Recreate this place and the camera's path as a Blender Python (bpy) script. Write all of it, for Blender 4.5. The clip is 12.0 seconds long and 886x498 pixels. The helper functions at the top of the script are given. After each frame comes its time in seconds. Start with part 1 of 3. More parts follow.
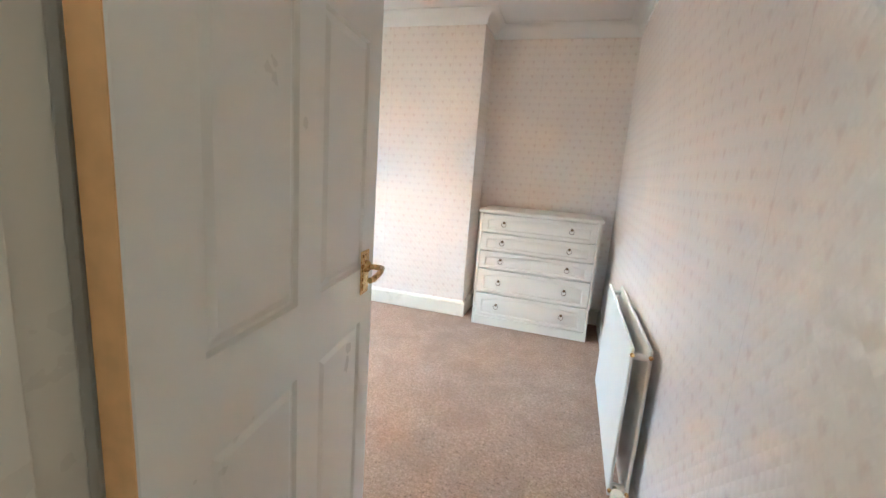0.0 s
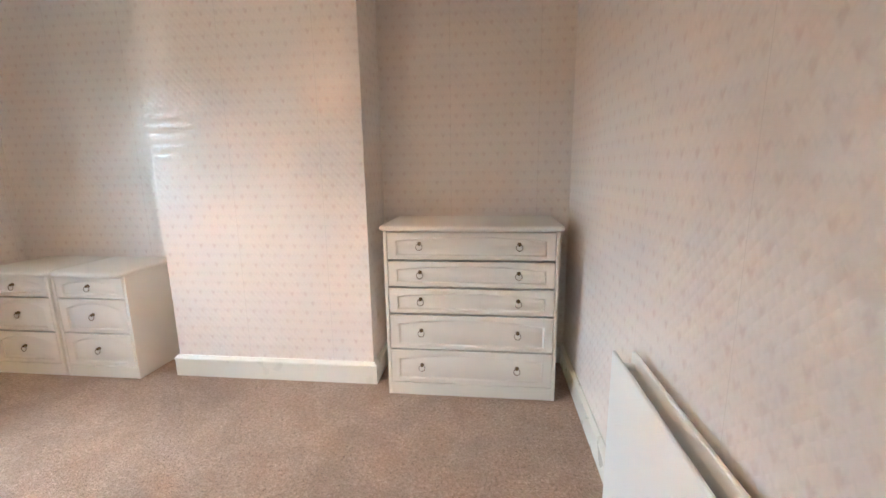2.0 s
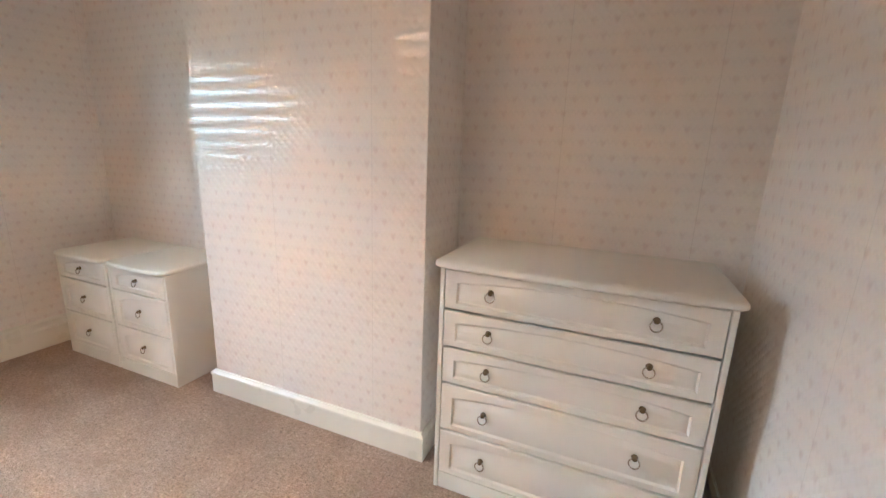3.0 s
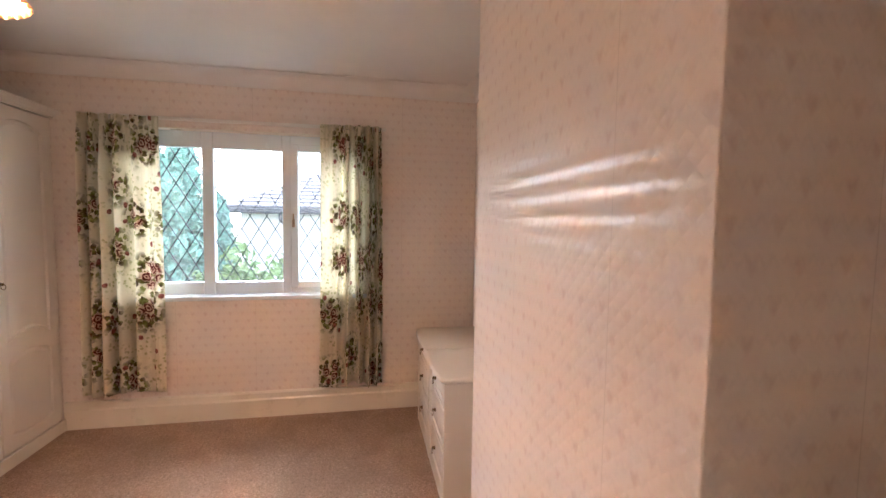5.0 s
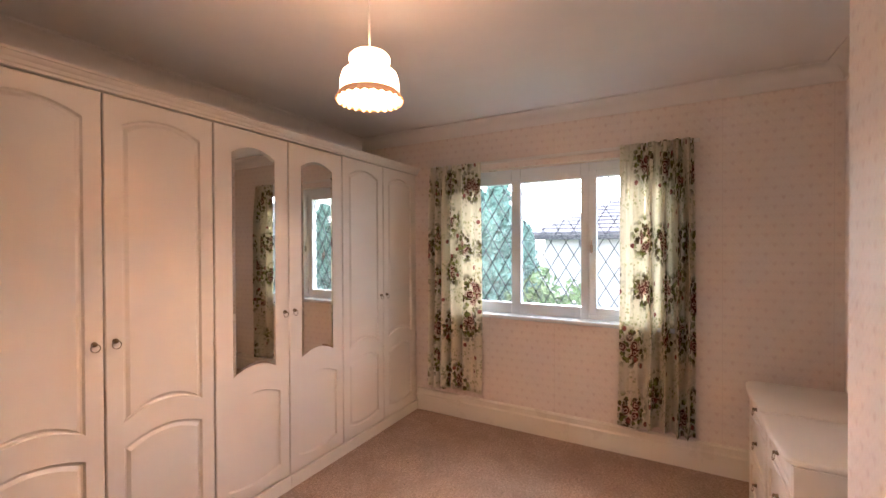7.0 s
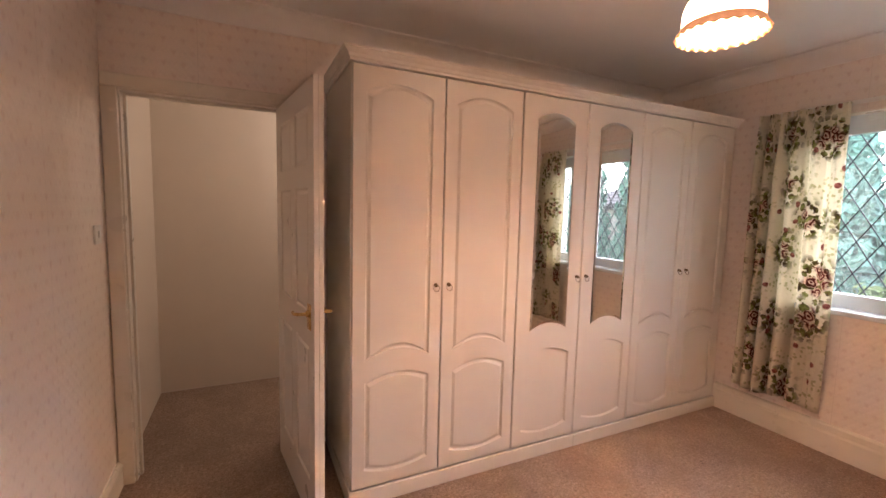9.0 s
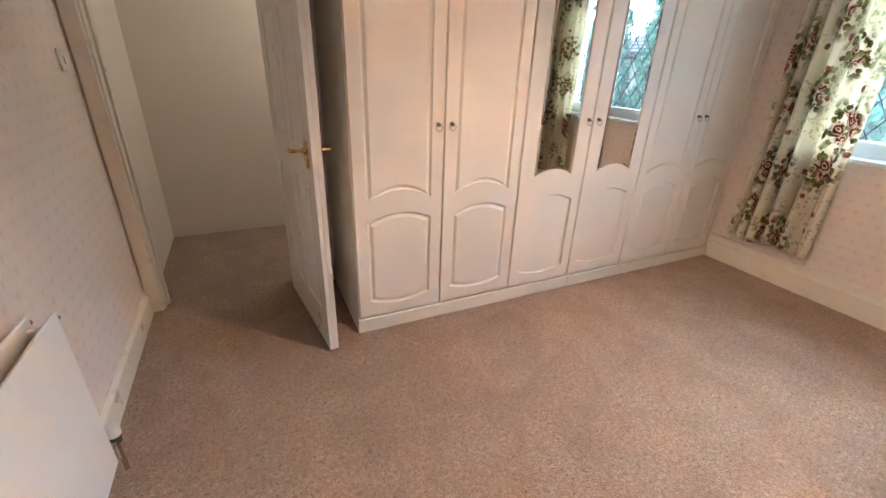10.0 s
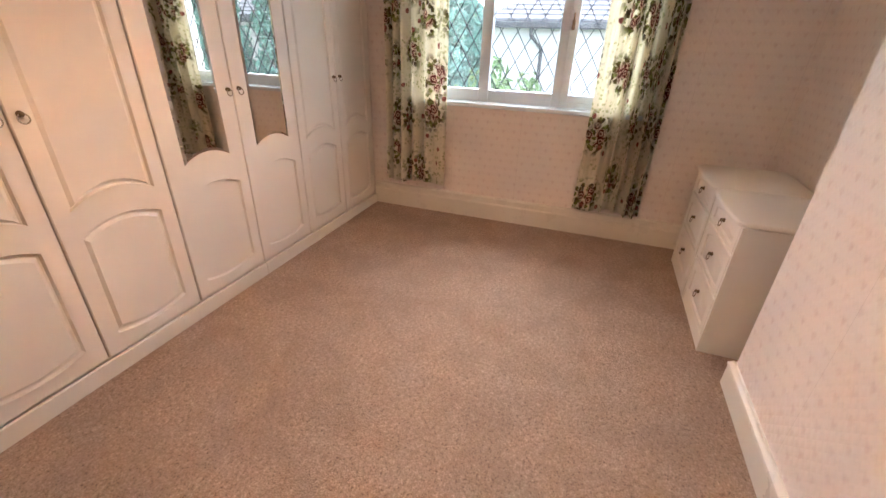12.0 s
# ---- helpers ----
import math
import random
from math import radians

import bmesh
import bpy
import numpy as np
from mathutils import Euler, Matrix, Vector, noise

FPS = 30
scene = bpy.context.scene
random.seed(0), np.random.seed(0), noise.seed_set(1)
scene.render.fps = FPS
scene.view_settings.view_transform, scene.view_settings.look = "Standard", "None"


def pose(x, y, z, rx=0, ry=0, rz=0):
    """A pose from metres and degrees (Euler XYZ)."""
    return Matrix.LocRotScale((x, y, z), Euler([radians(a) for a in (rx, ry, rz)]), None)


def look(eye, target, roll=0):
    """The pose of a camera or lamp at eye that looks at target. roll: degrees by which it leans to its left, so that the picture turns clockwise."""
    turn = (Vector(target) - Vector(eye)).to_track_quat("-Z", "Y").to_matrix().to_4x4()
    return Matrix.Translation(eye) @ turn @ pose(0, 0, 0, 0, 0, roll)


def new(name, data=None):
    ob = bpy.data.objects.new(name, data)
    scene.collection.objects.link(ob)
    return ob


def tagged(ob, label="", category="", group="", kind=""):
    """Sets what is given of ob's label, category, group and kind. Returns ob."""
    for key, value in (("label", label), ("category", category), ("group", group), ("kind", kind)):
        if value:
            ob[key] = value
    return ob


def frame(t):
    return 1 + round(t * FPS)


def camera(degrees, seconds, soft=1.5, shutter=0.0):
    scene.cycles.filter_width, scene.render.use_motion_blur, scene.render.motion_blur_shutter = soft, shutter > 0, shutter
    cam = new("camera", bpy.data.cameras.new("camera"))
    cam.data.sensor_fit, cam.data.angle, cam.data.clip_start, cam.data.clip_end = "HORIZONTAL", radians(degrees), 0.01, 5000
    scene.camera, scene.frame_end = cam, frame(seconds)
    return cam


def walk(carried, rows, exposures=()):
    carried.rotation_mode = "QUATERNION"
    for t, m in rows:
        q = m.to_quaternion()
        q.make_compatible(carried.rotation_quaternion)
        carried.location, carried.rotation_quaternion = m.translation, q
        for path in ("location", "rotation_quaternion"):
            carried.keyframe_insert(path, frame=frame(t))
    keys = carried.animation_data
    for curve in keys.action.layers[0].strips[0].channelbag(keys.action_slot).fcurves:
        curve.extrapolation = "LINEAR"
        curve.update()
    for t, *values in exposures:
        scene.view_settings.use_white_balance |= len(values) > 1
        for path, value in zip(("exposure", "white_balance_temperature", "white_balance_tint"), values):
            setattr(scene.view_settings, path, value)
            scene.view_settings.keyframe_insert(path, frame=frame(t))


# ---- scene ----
cam = camera(93.8, 12.0)
PATH = [
    (0, (-0.349, -0.278, 1.247), (-0.912, 1.605, 0.874), 4.3),
    (0.5, (-0.441, -0.107, 1.264), (-0.465, 1.852, 0.86), 2.4),
    (1, (-0.429, 0.206, 1.272), (-0.342, 2.161, 0.862), 1.3),
    (1.5, (-0.439, 0.536, 1.25), (-0.467, 2.502, 0.877), 0.3),
    (2, (-0.47, 0.887, 1.256), (-0.695, 2.837, 0.877), -0.8),
    (2.5, (-0.447, 1.295, 1.303), (-0.973, 3.181, 0.898), 1.1),
    (2.7, (-0.457, 1.444, 1.32), (-1.071, 3.298, 0.888), 1.6),
    (4.5, (-0.58, 2.562, 1.43), (-2.275, 3.598, 1.198), 1.5),
    (5, (-0.66, 2.648, 1.455), (-2.62, 3.018, 1.325), 0.8),
    (5.5, (-0.685, 2.667, 1.471), (-2.676, 2.478, 1.414), 0.4),
    (6, (-0.694, 2.665, 1.48), (-2.627, 2.152, 1.447), 0.1),
    (6.5, (-0.703, 2.666, 1.471), (-2.563, 1.931, 1.446), -0.2),
    (6.7, (-0.705, 2.666, 1.466), (-2.526, 1.838, 1.445), -0.2),
    (8.5, (-0.613, 2.545, 1.446), (-1.713, 0.877, 1.362), 0.6),
    (9, (-0.605, 2.517, 1.448), (-1.459, 0.718, 1.261), 1.4),
    (9.5, (-0.62, 2.5, 1.424), (-1.391, 0.71, 0.975), 1.9),
    (10, (-0.624, 2.49, 1.342), (-1.409, 0.846, 0.519), 2.0),
    (10.5, (-0.609, 2.465, 1.266), (-1.466, 1.018, 0.184), 2.2),
    (11, (-0.611, 2.435, 1.26), (-1.626, 1.184, 0.074), 2.6),
    (11.5, (-0.634, 2.42, 1.289), (-1.945, 1.42, 0.162), 2.6),
    (12, (-0.699, 2.385, 1.323), (-2.383, 1.796, 0.419), 1.8),
]
EXPOSURES = [(0, 4.63, 4220, -13), (0.5, 4.53, 3980, -15), (1.0, 4.38, 4120, -13), (1.5, 4.28, 4450, -9), (2.7, 4.13, 4690, -7), (4.5, 3.98, 4920, -4), (5, 3.78, 5750, 12), (6.5, 3.58, 5800, 14), (8.5, 3.58, 6400, 22), (9.5, 3.83, 5550, 10), (10, 3.93, 5050, 0), (11, 4.08, 5300, -1), (11.5, 3.88, 5920, 10), (12, 3.68, 5780, 9)]
walk(cam, [(t, look(eye, target, roll)) for t, eye, target, roll in PATH], EXPOSURES)

# ---- light ----
world = bpy.data.worlds.new("overcast_sky")
scene.world = world
world.use_nodes = True
wn = world.node_tree
sky = wn.nodes.new("ShaderNodeTexSky")
sky.sky_type, sky.sun_disc = "NISHITA", False
sky.sun_elevation, sky.sun_rotation = radians(38), radians(258)
sky.dust_density, sky.air_density = 1.0, 1.0
cloud = wn.nodes.new("ShaderNodeHueSaturation")
cloud.inputs["Saturation"].default_value = 0.32
wn.links.new(sky.outputs[0], cloud.inputs["Color"])
wn.links.new(cloud.outputs[0], wn.nodes["Background"].inputs[0])
wn.nodes["Background"].inputs[1].default_value = 0.15
sun = new("sun", bpy.data.lights.new("sun", "SUN"))
sun.data.energy, sun.data.angle, sun.data.color = 0.5, radians(50), (1, 0.96, 0.9)
sun.matrix_world = pose(0, 0, 30, 52, 0, -78)
LAMP = (-1.85, 1.726)
bulb_light = new("bulb_light", bpy.data.lights.new("bulb_light", "POINT"))
bulb_light.data.energy, bulb_light.data.color, bulb_light.data.shadow_soft_size = 3.4, (1, 0.545, 0.285), 0.03
bulb_light.location = (*LAMP, 2.053)
# added fill lamp with no visible fitting, brightens the hall and door face
hall_fill = new("hall_fill", bpy.data.lights.new("hall_fill", "POINT"))
hall_fill.data.energy, hall_fill.data.color, hall_fill.data.shadow_soft_size = 0.9, (1, 0.84, 0.66), 0.1
hall_fill.location = (-1.6, -0.7, 2.2)


# ---- materials ----
class Mat:
    """A node material with short calls for its nodes."""

    def __init__(self, name, rough=0.5, metal=0.0, spec=0.5):
        self.m = bpy.data.materials.new(name)
        self.m.use_nodes = True
        self.t = self.m.node_tree
        self.b = self.t.nodes["Principled BSDF"]
        self.out = self.t.nodes["Material Output"]
        self.set("Roughness", rough), self.set("Metallic", metal), self.set("Specular IOR Level", spec)

    def set(self, key, value):
        if hasattr(value, "links"):
            self.t.links.new(value, self.b.inputs[key])
        else:
            self.b.inputs[key].default_value = (*value, 1) if isinstance(value, tuple) else value

    def node(self, kind, *ins, **props):
        n = self.t.nodes.new("ShaderNode" + kind)
        for k, v in props.items():
            setattr(n, k, v)
        for i, v in enumerate(ins):
            if v is None:
                continue
            if hasattr(v, "links"):
                self.t.links.new(v, n.inputs[i])
            else:
                n.inputs[i].default_value = v
        return n

    def math(self, op, a, b=0.0, c=0.0):
        return self.node("Math", a, b, c, operation=op).outputs[0]

    def coord(self):
        return self.node("TexCoord").outputs["Object"]

    def noise(self, scale, detail=3.0, vec=None, rough=0.5, dist=0.0):
        n = self.node("TexNoise")
        self.t.links.new(vec or self.coord(), n.inputs["Vector"])
        n.inputs["Scale"].default_value, n.inputs["Detail"].default_value = scale, detail
        n.inputs["Roughness"].default_value, n.inputs["Distortion"].default_value = rough, dist
        return n.outputs["Fac"]

    def ramp(self, fac, *stops):
        n = self.node("ValToRGB", fac)
        while len(n.color_ramp.elements) < len(stops):
            n.color_ramp.elements.new(0.5)
        for e, (p, c) in zip(n.color_ramp.elements, stops):
            e.position, e.color = p, (*(c if isinstance(c, tuple) else (c, c, c)), 1)
        return n.outputs[0]

    def mix(self, fac, a, b, blend="MIX"):
        n = self.t.nodes.new("ShaderNodeMix")
        n.data_type, n.blend_type = "RGBA", blend
        for key, v in ((0, fac), (6, a), (7, b)):
            if hasattr(v, "links"):
                self.t.links.new(v, n.inputs[key])
            else:
                n.inputs[key].default_value = (*v, 1) if isinstance(v, tuple) else v
        return n.outputs[2]

    def bump(self, height, strength=0.3, dist=0.002, normal=None):
        n = self.node("Bump")
        n.inputs["Strength"].default_value, n.inputs["Distance"].default_value = strength, dist
        self.t.links.new(height, n.inputs["Height"])
        if normal:
            self.t.links.new(normal, n.inputs["Normal"])
        self.t.links.new(n.outputs[0], self.b.inputs["Normal"])
        return n.outputs[0]


def paint(name, color, rough=0.4, grain=0.04, scale=14.0, bump=0.06):
    m = Mat(name, rough)
    n = m.noise(scale, 4)
    dark = tuple(c * (1 - grain) for c in color)
    light = tuple(min(1, c * (1 + grain)) for c in color)
    big = m.noise(1.7, 2)
    m.set("Base Color", m.mix(big, m.ramp(n, (0.3, dark), (0.7, light)), color))
    m.set("Roughness", m.ramp(n, (0.3, rough * 0.85), (0.7, min(1, rough * 1.15))))
    m.bump(m.noise(scale * 18, 3), bump, 0.001)
    return m.m


def wallpaper():
    m = Mat("embossed_wallpaper", 0.5, 0, 0.35)
    sep = m.node("SeparateXYZ", m.coord())
    u = m.math("ADD", sep.outputs[0], sep.outputs[1])
    v = sep.outputs[2]
    pitch, row = 0.083, 0.057
    line = m.math("DIVIDE", v, row)
    odd = m.math("MULTIPLY", m.math("FLOORED_MODULO", m.math("FLOOR", line), 2.0), 0.5)
    col = m.math("ADD", m.math("DIVIDE", u, pitch), odd)
    du = m.math("MULTIPLY", m.math("SUBTRACT", m.math("FRACT", col), 0.5), pitch)
    dv = m.math("MULTIPLY", m.math("SUBTRACT", m.math("FRACT", line), 0.5), row)
    # heart-like mark: wide above, pointed below
    au = m.math("ABSOLUTE", du)
    lift = m.math("SUBTRACT", dv, m.math("MULTIPLY", au, 0.8))
    d = m.math("SQRT", m.math("ADD", m.math("MULTIPLY", du, du), m.math("MULTIPLY", m.math("MULTIPLY", lift, lift), 0.6)))
    mark = m.ramp(m.math("MULTIPLY", d, 70.0), (0.35, 1.0), (1.0, 0.0))
    wear = m.noise(28, 2)
    mark = m.math("MULTIPLY", mark, m.math("SUBTRACT", m.math("MULTIPLY", wear, 1.3), 0.25))
    tone = m.ramp(m.noise(2.2, 3), (0.3, (0.79, 0.715, 0.65)), (0.7, (0.83, 0.755, 0.69)))
    tone = m.mix(m.ramp(m.noise(90, 3), (0.4, 0.0), (0.65, 0.16)), tone, (0.73, 0.645, 0.575))
    seam = m.ramp(m.math("ABSOLUTE", m.math("SUBTRACT", m.math("FRACT", m.math("DIVIDE", m.math("ADD", u, 0.13), 0.53)), 0.5)), (0.0, 0.35), (0.0025, 0.0))
    tone = m.mix(seam, tone, (0.45, 0.38, 0.32))
    # rows of satin zigzag stitches over shallow diamond pillows
    tri = m.math("ABSOLUTE", m.math("SUBTRACT", m.math("FRACT", m.math("DIVIDE", u, 0.0235)), 0.5))
    shifted = m.math("SUBTRACT", v, m.math("MULTIPLY", tri, 0.034))
    off = m.math("MULTIPLY", m.math("ABSOLUTE", m.math("SUBTRACT", m.math("FRACT", m.math("DIVIDE", shifted, row)), 0.5)), row)
    stitch = m.ramp(m.math("MULTIPLY", off, 100.0), (0.25, 1.0), (0.9, 0.0))
    stitch = m.math("MULTIPLY", stitch, m.ramp(m.noise(150, 2), (0.35, 0.35), (0.6, 1.0)))
    m.set("Roughness", m.ramp(m.noise(9, 2), (0.3, 0.43), (0.7, 0.50)))
    tone = m.mix(m.math("MULTIPLY", mark, 0.62), tone, (0.58, 0.43, 0.38))
    m.set("Base Color", m.mix(m.math("MULTIPLY", stitch, 0.055), tone, (0.12, 0.105, 0.095)))
    gloss = m.node("BsdfGlossy")
    gloss.inputs["Roughness"].default_value = 0.26
    m.t.links.new(m.math("MULTIPLY", stitch, m.math("MULTIPLY_ADD", m.node("Fresnel", 1.5).outputs[0], 1.1, 0.22)), gloss.inputs["Color"])
    both = m.node("AddShader", m.b.outputs[0], gloss.outputs[0])
    m.t.links.new(both.outputs[0], m.out.inputs[0])
    a = m.math("MULTIPLY", m.math("ADD", m.math("DIVIDE", u, pitch / 2), m.math("DIVIDE", v, row * 0.72)), 3.14159)
    b = m.math("MULTIPLY", m.math("SUBTRACT", m.math("DIVIDE", u, pitch / 2), m.math("DIVIDE", v, row * 0.72)), 3.14159)
    quilt = m.math("MULTIPLY", m.math("ABSOLUTE", m.math("SINE", a)), m.math("ABSOLUTE", m.math("SINE", b)))
    height = m.math("ADD", m.math("MULTIPLY", quilt, 0.55), m.math("MULTIPLY", m.noise(110, 3), 0.06))
    height = m.math("SUBTRACT", height, m.math("MULTIPLY", mark, 0.3))
    m.bump(height, 0.7, 0.002)
    return m.m


def carpet():
    m = Mat("pile_carpet", 0.95, 0, 0.15)
    fine = m.noise(150, 2, rough=0.8)
    tuft = m.noise(68, 3, rough=0.75, dist=0.5)
    patch = m.noise(4.2, 5, rough=0.6, dist=0.8)
    mixed = m.math("ADD", m.math("MULTIPLY", fine, 0.5), m.math("MULTIPLY", tuft, 0.5))
    c = m.ramp(mixed, (0.35, (0.14, 0.088, 0.062)), (0.45, (0.38, 0.268, 0.195)), (0.55, (0.50, 0.36, 0.268)), (0.67, (0.74, 0.57, 0.44)))
    c = m.mix(m.ramp(patch, (0.36, 0.36), (0.6, 0.0)), c, (0.25, 0.17, 0.125))
    m.set("Base Color", c)
    m.set("Sheen Weight", 0.08)
    m.bump(mixed, 1.0, 0.02)
    return m.m


def metal(name, color, rough=0.25):
    m = Mat(name, rough, 1.0)
    n = m.noise(60, 3)
    m.set("Base Color", m.ramp(n, (0.3, tuple(c * 0.75 for c in color)), (0.7, color)))
    m.set("Roughness", m.ramp(n, (0.3, rough * 0.7), (0.7, rough * 1.4)))
    return m.m


def glass():
    m = Mat("window_glass", 0.02)
    t, g = m.node("BsdfTransparent"), m.node("BsdfGlossy")
    g.inputs["Roughness"].default_value = 0.02
    facing = m.node("LayerWeight", 0.5).outputs["Facing"]
    f = m.math("MULTIPLY_ADD", m.math("POWER", facing, 5.0), 0.9, 0.05)
    # a thin translucent white film puts a haze of glare into the pane
    veil = m.node("BsdfTranslucent")
    veil.inputs["Color"].default_value = (0.8, 0.84, 0.86, 1)
    clear = m.node("MixShader", m.ramp(m.noise(5, 3), (0.3, 0.012), (0.7, 0.022)), t.outputs[0], veil.outputs[0])
    mx = m.node("MixShader", f, clear.outputs[0], g.outputs[0])
    m.t.links.new(mx.outputs[0], m.out.inputs[0])
    return m.m


def mirror():
    m = Mat("mirror_silvering", 0.015, 1.0)
    m.set("Base Color", (0.72, 0.71, 0.66))
    return m.m


def curtain_cloth():
    """Cream cotton print: rose bunches with leaves on a staggered repeat, pale sprigs and buds between, in metres of cloth."""
    m = Mat("floral_curtain_cotton", 0.9, 0, 0.2)
    flat = m.node("TexCoord").outputs["UV"]

    def spots(scale, seed, wobble, random=1.0):
        v = m.node("VectorMath", flat, (seed, seed * 0.7, 0), operation="ADD").outputs[0]
        n = m.node("TexNoise")
        m.t.links.new(v, n.inputs["Vector"])
        n.inputs["Scale"].default_value, n.inputs["Detail"].default_value = scale * 2.2, 2.0
        w = m.node("VectorMath", n.outputs["Color"], (wobble / scale, wobble / scale, 0), operation="MULTIPLY").outputs[0]
        vor = m.node("TexVoronoi")
        vor.voronoi_dimensions = "2D"
        m.t.links.new(m.node("VectorMath", v, w, operation="ADD").outputs[0], vor.inputs["Vector"])
        vor.inputs["Scale"].default_value, vor.inputs["Randomness"].default_value = scale, random
        return vor

    cloth = m.ramp(m.noise(300, 2), (0.3, (0.84, 0.80, 0.67)), (0.7, (0.89, 0.85, 0.73)))
    near = spots(2.7, 0.9, 0.35, 0.6).outputs["Distance"]
    # pale olive sprigs fill the ground
    sprig = m.ramp(spots(30, 5.2, 0.7).outputs["Distance"], (0.20, 1.0), (0.32, 0.0))
    ground = m.math("MULTIPLY", sprig, m.ramp(m.noise(7, 2, flat), (0.45, 0.0), (0.58, 0.7)))
    c = m.mix(ground, cloth, (0.42, 0.42, 0.18))
    leaf = m.ramp(spots(24, 3.1, 0.8).outputs["Distance"], (0.38, 1.0), (0.46, 0.0))
    leaf = m.math("MULTIPLY", leaf, m.ramp(near, (0.30, 1.0), (0.44, 0.0)))
    green = m.ramp(m.noise(24, 3, flat), (0.36, (0.07, 0.042, 0.018)), (0.46, (0.14, 0.10, 0.028)), (0.55, (0.20, 0.225, 0.05)), (0.68, (0.40, 0.43, 0.16)))
    c = m.mix(m.math("MULTIPLY", leaf, 0.95), c, green)
    rose = spots(14, 0.4, 0.4)
    bloom = m.math("MULTIPLY", m.ramp(rose.outputs["Distance"], (0.46, 1.0), (0.54, 0.0)), m.ramp(near, (0.16, 1.0), (0.24, 0.0)))
    petals = m.math("SINE", m.math("ADD", m.math("MULTIPLY", rose.outputs["Distance"], 22.0), m.math("MULTIPLY", m.noise(40, 2, flat), 8.0)))
    c = m.mix(bloom, c, m.ramp(m.math("MULTIPLY_ADD", petals, 0.45, 0.5), (0.1, (0.10, 0.028, 0.022)), (0.45, (0.28, 0.09, 0.075)), (0.75, (0.55, 0.33, 0.27)), (0.95, (0.80, 0.68, 0.54))))
    bud = m.ramp(spots(4.2, 7.7, 0.2).outputs["Distance"], (0.06, 1.0), (0.08, 0.0))
    c = m.mix(m.math("MULTIPLY", bud, 0.95), c, m.ramp(m.noise(60, 2, flat), (0.4, (0.22, 0.05, 0.045)), (0.6, (0.46, 0.18, 0.15))))
    m.set("Base Color", c)
    tr = m.node("BsdfTranslucent")
    m.t.links.new(c, tr.inputs["Color"])
    mx = m.node("MixShader", 0.5, m.b.outputs[0], tr.outputs[0])
    m.t.links.new(mx.outputs[0], m.out.inputs[0])
    m.bump(m.noise(500, 2), 0.2, 0.001)
    return m.m


def opal():
    m = Mat("lit_opal_glass", 0.12)
    m.set("Base Color", (0.9, 0.86, 0.78))
    m.set("Emission Color", (1.0, 0.55, 0.30))
    m.set("Emission Strength", 1.75)
    return m.m


def glow(name, color, strength):
    m = Mat(name)
    m.set("Base Color", color), m.set("Emission Color", color), m.set("Emission Strength", strength)
    return m.m


def leafy(name, a, b):
    m = Mat(name, 0.7)
    r = m.node("NewGeometry").outputs["Random Per Island"]
    m.set("Base Color", m.mix(m.noise(3, 2), m.ramp(r, (0.1, a), (0.9, b)), a))
    return m.m


WALLPAPER, CARPET = wallpaper(), carpet()
CEILING = paint("ceiling_emulsion", (0.82, 0.80, 0.77), 0.8, 0.03, 6, 0.1)
GLOSS = paint("cream_gloss_paint", (0.78, 0.74, 0.65), 0.3, 0.02, 9, 0.05)
DOOR_PAINT = paint("white_door_paint", (0.78, 0.74, 0.67), 0.32, 0.02, 9, 0.05)
VINYL = paint("white_foil_front", (0.79, 0.745, 0.665), 0.33, 0.015, 5, 0.04)
CARCASS = paint("white_melamine", (0.79, 0.75, 0.665), 0.42, 0.015, 7, 0.05)
UPVC = paint("white_upvc", (0.76, 0.83, 0.87), 0.25, 0.01, 7, 0.02)
RADIATOR = paint("radiator_enamel", (0.82, 0.81, 0.77), 0.38, 0.01, 1.2, 0.03)
HALL_PAINT = paint("hall_wall_paint", (0.76, 0.67, 0.57), 0.6, 0.03, 5, 0.1)
BRASS, CHROME = metal("polished_brass", (0.72, 0.50, 0.20)), metal("antique_chrome", (0.62, 0.58, 0.50), 0.2)
DARK_KNOB = metal("darkened_brass_knob", (0.22, 0.16, 0.09), 0.3)
LEAD, DARK = metal("lead_came", (0.09, 0.09, 0.10), 0.6), paint("dark_gap", (0.03, 0.025, 0.02), 0.8)
PINE = paint("bare_pine_edge", (0.74, 0.45, 0.19), 0.5, 0.15, 30, 0.1)
GLASS, MIRROR, CURTAIN, OPAL = glass(), mirror(), curtain_cloth(), opal()
AMBER = glow("amber_glass_rim", (0.92, 0.46, 0.22), 0.022)
BULB = glow("lit_bulb", (1.0, 0.72, 0.42), 2.0)
PLASTIC = paint("white_plastic", (0.80, 0.79, 0.75), 0.35, 0.01)


# ---- building blocks ----
def part(name, bm, material, parent=None, label=""):
    me = bpy.data.meshes.new(name)
    bmesh.ops.recalc_face_normals(bm, faces=bm.faces)
    bm.to_mesh(me)
    bm.free()
    ob = new(name, me)
    for m in material if isinstance(material, (list, tuple)) else (material,):
        me.materials.append(m)
    ob.parent = parent
    if label:
        tagged(ob, label)
    return ob


def smooth(ob, angle=35):
    for p in ob.data.polygons:
        p.use_smooth = True
    ob.data.set_sharp_from_angle(angle=radians(angle))
    return ob


def thing(name, m, label, category, group=""):
    ob = new(name)
    ob.empty_display_size = 0.1
    ob.matrix_world = m
    return tagged(ob, label, category, group)


def structure(name, bm, material, label="", parent=None):
    ob = part(name, bm, material, parent)
    return tagged(ob, label, "", "", "structure")


